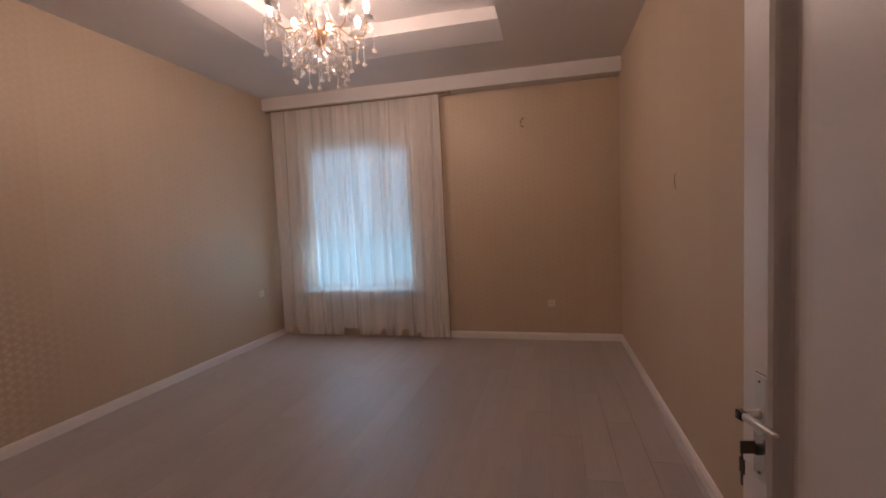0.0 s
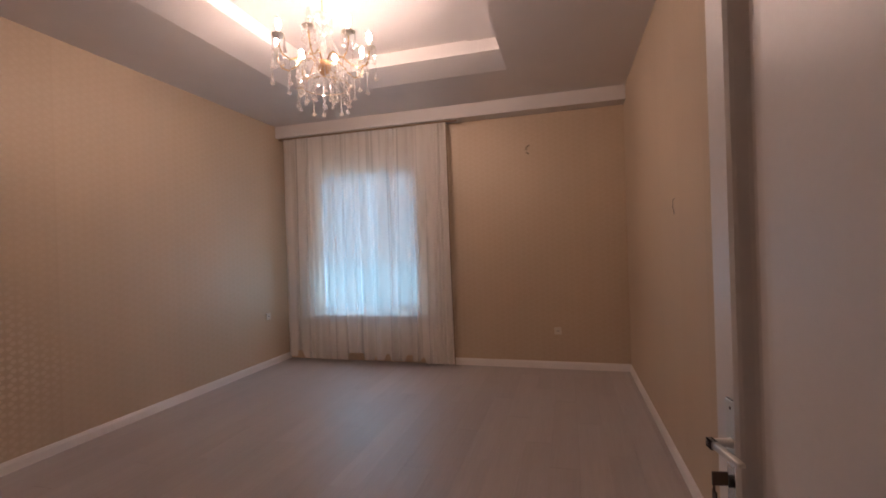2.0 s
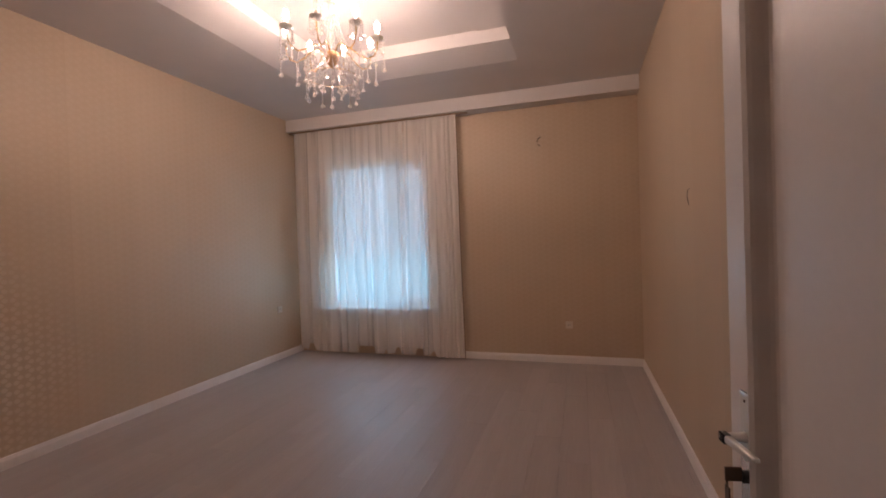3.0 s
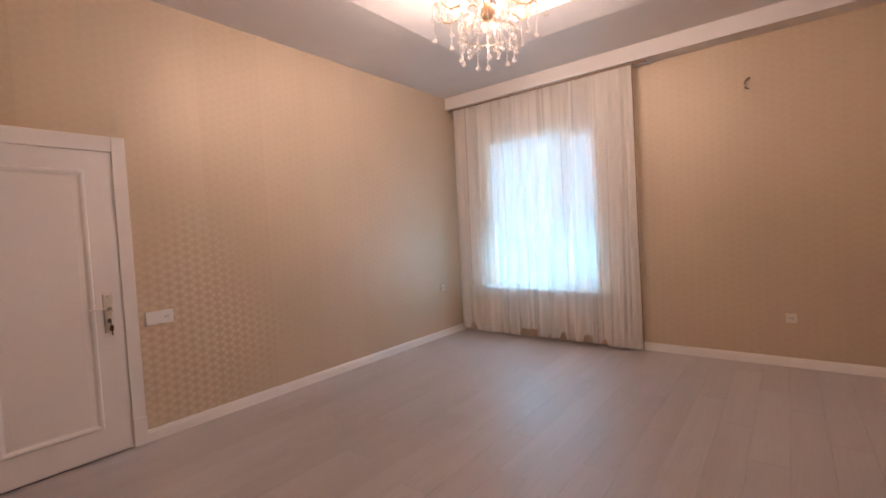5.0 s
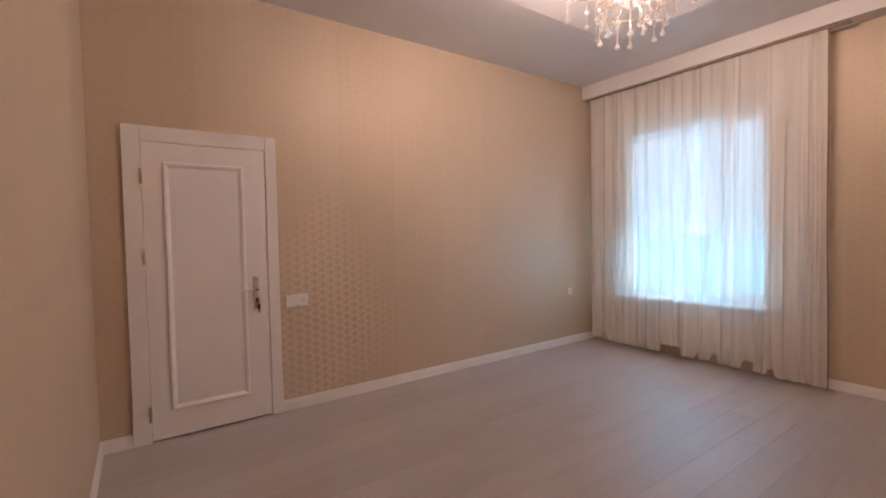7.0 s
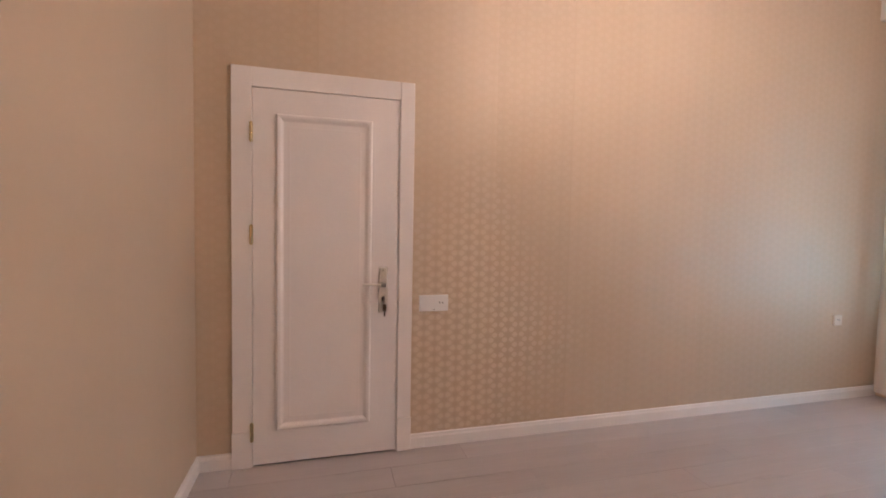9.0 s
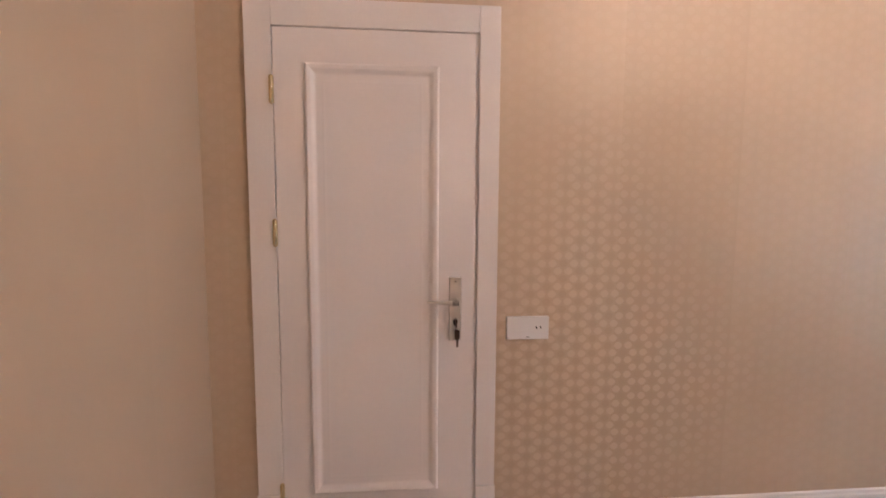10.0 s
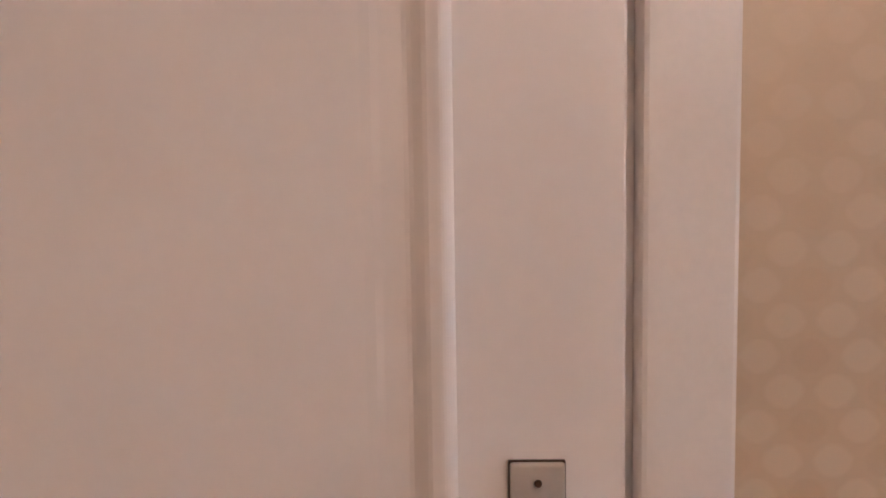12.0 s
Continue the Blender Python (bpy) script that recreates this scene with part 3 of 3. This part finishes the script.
rail = thing("curtain_rail", pose(0, 5.435, 3.05), "brown curtain rail screwed under the white beam", "curtain rail")
part("rail", boxes((-4.085, -1.57, -0.015, 0.015, -0.019, 0.0), bevel=0.003), TRACK, rail)
part("end_cap", boxes((-1.5695, -1.555, -0.018, 0.018, -0.022, 0.0), bevel=0.004), TRACK, rail)
pull = tube([(-1.695 + 0.03 * s + 0.004 * math.sin(9 * s), -0.01, -0.0195 - 3.0 * s) for s in (i / 40 for i in range(41))], 0.0045, 6)
part("pull_cord", pull, TRACK, rail, "thin brown pull cord")


# ---- sockets and wires ----
def socket(name, m, w, h, gangs, label, plastic=None):
    """A wall socket or switch plate in the wall's own frame: x along, z up, -y out of the wall."""
    ob = thing(name, m, label, "socket")
    part("plate", boxes((-w / 2, w / 2, -0.016, 0.0, -h / 2, h / 2), bevel=0.003), plastic or PLASTIC, ob)
    step = w / gangs
    for g in range(gangs):
        x = -w / 2 + step * (g + 0.5)
        part("insert", boxes((x - step / 2 + 0.004, x + step / 2 - 0.004, -0.0166, -0.0150, -h / 2 + 0.005, h / 2 - 0.005), bevel=0.0004), plastic or PLASTIC, ob)
    x = w / 2 - step / 2
    for dx in (-0.0095, 0.0095):
        hole = boxes((-0.0022, 0.0022, -0.0006, 0.0, -0.0062, 0.0062), bevel=0.0002)
        bmesh.ops.rotate(hole, cent=(0, 0, 0), matrix=Matrix.Rotation(radians(-28), 3, "Y"), verts=hole.verts)
        bmesh.ops.translate(hole, verts=hole.verts, vec=(x + dx, -0.0166, 0.002))
        part("pin_hole", hole, BLACK, ob)
    if gangs > 1:
        part("maker_mark", boxes((-0.008, 0.006, -0.0167, -0.0158, -h / 2 + 0.010, -h / 2 + 0.0125)), WIRE, ob, "tiny dark printed bar")
    return ob


socket("double_socket", pose(XL, 1.736, 0.884, 0, 0, 90), 0.180, 0.098, 2, "white double wall socket beside the closed door")
socket("wall_socket", pose(XL, 5.098, 0.654, 0, 0, 90), 0.082, 0.082, 1, "small ivory wall socket near the window corner", IVORY)
socket("wall_socket", pose(-0.43, YF, 0.45, 0, 0, 0), 0.082, 0.082, 1, "small ivory wall socket on the window wall", IVORY)
hook = join(tube([(-0.70, YF - 0.001, 2.685), (-0.715, YF - 0.02, 2.675), (-0.735, YF - 0.025, 2.65), (-0.738, YF - 0.02, 2.625)], 0.0055, 6),
            tube([(-0.735, YF - 0.001, 2.60), (-0.722, YF - 0.02, 2.59), (-0.705, YF - 0.028, 2.575)], 0.0055, 6))
tagged(part("wire_stub", hook, WIRE), "bare dark wires sticking out of the wallpaper", "wire", "wire stubs")
tagged(part("wire_stub", tube([(XR - 0.001, 3.25, 1.745), (XR - 0.014, 3.25, 1.735), (XR - 0.016, 3.252, 1.69), (XR - 0.008, 3.25, 1.645)], 0.0018, 6), WIRE), "short dark wire hanging from the wall", "wire", "wire stubs")


# ---- chandelier ----
CX, CY, HUB = -1.975, 3.06, 2.825
lamp = thing("chandelier", pose(CX, CY, TOP), "gold and crystal chandelier with candle bulbs, lit, hung in the tray", "chandelier")
H0 = HUB - TOP     # hub height in the lamp's own frame
part("canopy", lathe([(0.0, 0.0), (0.062, 0.0), (0.064, -0.012), (0.05, -0.03), (0.028, -0.045), (0.012, -0.052), (0.0, -0.052)], 24), CHROME, lamp, "ribbed nickel ceiling canopy", True)
part("rod", tube([(0, 0, -0.05), (0, 0, H0 + 0.36)], 0.004, 8), GOLD, lamp)
part("crown", lathe([(0.012, H0 + 0.39), (0.03, H0 + 0.375), (0.066, H0 + 0.385), (0.07, H0 + 0.377), (0.034, H0 + 0.345), (0.014, H0 + 0.335), (0.0, H0 + 0.335)], 24), CHROME, lamp, "scalloped crown dish", True)
part("column", lathe([(0.0, H0 + 0.335), (0.014, H0 + 0.33), (0.02, H0 + 0.30), (0.012, H0 + 0.26), (0.012, H0 + 0.22), (0.024, H0 + 0.18), (0.028, H0 + 0.15), (0.014, H0 + 0.10), (0.02, H0 + 0.05), (0.0, H0 + 0.045)], 16), CRYSTAL, lamp, "turned crystal column")
part("hub", lathe([(0.0, H0 + 0.05), (0.05, H0 + 0.045), (0.056, H0 + 0.03), (0.05, H0 - 0.005), (0.034, H0 - 0.035), (0.014, H0 - 0.055), (0.0, H0 - 0.06)], 24), COPPER, lamp, "browned copper bowl hub", True)
part("bottom_ring", tube([(0.185 * math.cos(a), 0.185 * math.sin(a), H0 - 0.135) for a in (2 * math.pi * i / 24 for i in range(25))], 0.003, 6), GOLD, lamp)


def bead(r, z, x=0.0, y=0.0):
    b = bmesh.new()
    bmesh.ops.create_icosphere(b, subdivisions=1, radius=r)
    bmesh.ops.translate(b, verts=b.verts, vec=(x, y, z))
    return b


def drop(z, size, x=0.0, y=0.0):
    """A faceted pear drop whose top is at z."""
    return lathe([(0.0, z), (0.14 * size, z - 0.10 * size), (0.34 * size, z - 0.45 * size), (0.43 * size, z - 0.72 * size), (0.30 * size, z - 0.93 * size), (0.0, z - 1.02 * size)], 6, (x, y))


def strand(length, beads, size):
    """Beads on a wire with a pear drop at the end, hanging from z = 0."""
    bms = [bead(0.0078, -length * (k + 0.5) / beads) for k in range(beads)]
    return join(tube([(0, 0, 0), (0, 0, -length)], 0.0008, 4), drop(-length, size), *bms)


def mesh_of(name, bm, material):
    ob = part(name, bm, material)
    data = ob.data
    bpy.data.objects.remove(ob)
    return data


R = 0.338
LONG = mesh_of("crystal_strand", strand(0.20, 9, 0.046), CRYSTAL)
SHORT = mesh_of("crystal_strand", strand(0.07, 4, 0.036), CRYSTAL)
MID = mesh_of("crystal_strand", strand(0.13, 7, 0.042), CRYSTAL)
curve_pts = [(0.045, H0 + 0.03), (0.09, H0 + 0.075), (0.14, H0 + 0.075), (0.20, H0 + 0.02), (0.26, H0 - 0.01), (0.31, H0 + 0.01), (0.334, H0 + 0.06), (R, H0 + 0.125)]
ARM = mesh_of("arm", tube([(r, 0, z) for r, z in curve_pts], 0.0055, 8), GOLD)
DISH = mesh_of("drip_dish", lathe([(0.008, H0 + 0.12), (0.03, H0 + 0.125), (0.046, H0 + 0.14), (0.048, H0 + 0.137), (0.03, H0 + 0.118), (0.008, H0 + 0.112)], 16, (R, 0)), CHROME)
SLEEVE = mesh_of("candle_sleeve", lathe([(0.0, H0 + 0.125), (0.013, H0 + 0.125), (0.013, H0 + 0.178), (0.0, H0 + 0.18)], 14, (R, 0)), CANDLE)
TEAR = [(0.0, H0 + 0.178), (0.011, H0 + 0.18), (0.0175, H0 + 0.205), (0.017, H0 + 0.228), (0.010, H0 + 0.256), (0.0, H0 + 0.268)]
FLAME = mesh_of("bulb", lathe(TEAR[:4] + [(0.0145, H0 + 0.24)], 10, (R, 0)), BULB)
# made-up dark end of each bulb, keeps its glow off the ceiling overhead
TIP = mesh_of("bulb_tip", lathe([(0.0145, H0 + 0.24), (0.010, H0 + 0.256), (0.005, H0 + 0.264), (0.0, H0 + 0.268)], 10, (R, 0)), UNLIT_TIP)
DEAD = mesh_of("bulb", lathe(TEAR, 10, (R, 0)), CRYSTAL)
for me in (ARM, FLAME, TIP, DEAD, SLEEVE):
    for p in me.polygons:
        p.use_smooth = True
BACK = math.degrees(math.atan2(CY - 0.2, CX + 0.33))    # from the entrance to the lamp
for k in range(8):
    ang = 30 + 45 * k
    arm = part("arm", None, None, lamp, "curved gold arm", data=ARM)
    arm.matrix_local = pose(0, 0, 0, 0, 0, BACK - 90 + ang)
    part("drip_dish", None, None, arm, "polished nickel drip dish", data=DISH)
    part("candle_sleeve", None, None, arm, data=SLEEVE)
    part("bulb", None, None, arm, "glowing candle bulb" if ang != 255 else "unlit candle bulb", data=FLAME if ang != 255 else DEAD)
    if ang != 255:
        part("bulb_tip", None, None, arm, "white bulb tip left unlit to dim the ceiling above", data=TIP)
    for q in range(6):
        a = math.radians(60 * q)
        s = part("crystal_strand", None, None, arm, data=LONG if q == 0 else SHORT)
        s.location = (R + 0.044 * math.cos(a), 0.044 * math.sin(a), H0 + 0.133)
    for r, z, me in ((0.14, H0 + 0.07, SHORT), (0.20, H0 + 0.016, MID), (0.26, H0 - 0.014, MID), (0.165, H0 + 0.05, LONG)):
        s = part("crystal_strand", None, None, arm, data=me)
        s.location = (r, 0, z)
for k in range(16):
    a = 2 * math.pi * (k + 0.5) / 16
    s = part("crystal_strand", None, None, lamp, data=SHORT if k % 3 == 1 else MID)
    s.location = (0.185 * math.cos(a), 0.185 * math.sin(a), H0 - 0.135)
    spots = [((0.052 + 0.133 * q / 12) * math.cos(a), (0.052 + 0.133 * q / 12) * math.sin(a), H0 - 0.135 * (q / 12) ** 0.7) for q in range(13)]
    part("bead_chain", join(tube(spots, 0.0009, 4), *[bead(0.006, z, x, y) for x, y, z in spots]), CRYSTAL, lamp)
for k in range(10):
    a = 2 * math.pi * k / 10
    w = join(tube([((0.066 + 0.07 * (q / 11) ** 2) * math.cos(a), (0.066 + 0.07 * (q / 11) ** 2) * math.sin(a), H0 + 0.37 - 0.29 * (q / 11) ** 0.6) for q in range(12)], 0.0009, 4), *[bead(0.0065, H0 + 0.37 - 0.29 * (q / 11) ** 0.6, (0.066 + 0.07 * (q / 11) ** 2) * math.cos(a), (0.066 + 0.07 * (q / 11) ** 2) * math.sin(a)) for q in range(12)])
    part("bead_chain", w, CRYSTAL, lamp)
    s = part("crystal_strand", None, None, lamp, data=SHORT)
    s.location = (0.068 * math.cos(a), 0.068 * math.sin(a), H0 + 0.376)
low = strand(0.20, 9, 0.05)
bmesh.ops.translate(low, verts=low.verts, vec=(0, 0, H0 - 0.055))
part("centre_drop", low, CRYSTAL, lamp, "central crystal drop")

# ---- floor: base and planks ----
base = structure("floor", boxes((XL - T, XR + T, YB - T, YF + T, -0.12, -0.012), (-1.9, 0.9, -2.05, YB - T, -0.12, -0.012)), JOINT, "greyed taupe laminate plank floor", "floor")
PW, PL = 0.192, 1.285
cache = {}
rows = int((XR - XL) / PW) + 1
rnd = random.Random(4)
for r in range(rows):
    x0 = XL + r * PW
    wid = min(PW, XR - x0) - 0.0012
    y = -1.9 - (r * 0.37 % 1.0) * PL - rnd.uniform(0, 0.2)
    while y < YF:
        a, b = max(y, -1.9 if x0 > -1.75 and x0 + wid < 0.74 else YB), min(y + PL, YF)
        y += PL
        if b - a < 0.03:
            continue
        ln = round(b - a - 0.0012, 4)
        keyd = (round(wid, 4), ln)
        if keyd not in cache:
            cache[keyd] = mesh_of("plank", boxes((0, wid, 0, ln, -0.012, 0.0), bevel=0.0007), PLANK)
        p = part("plank", None, None, base, data=cache[keyd])
        p.location = (x0 + 0.001, a + 0.001, 0)
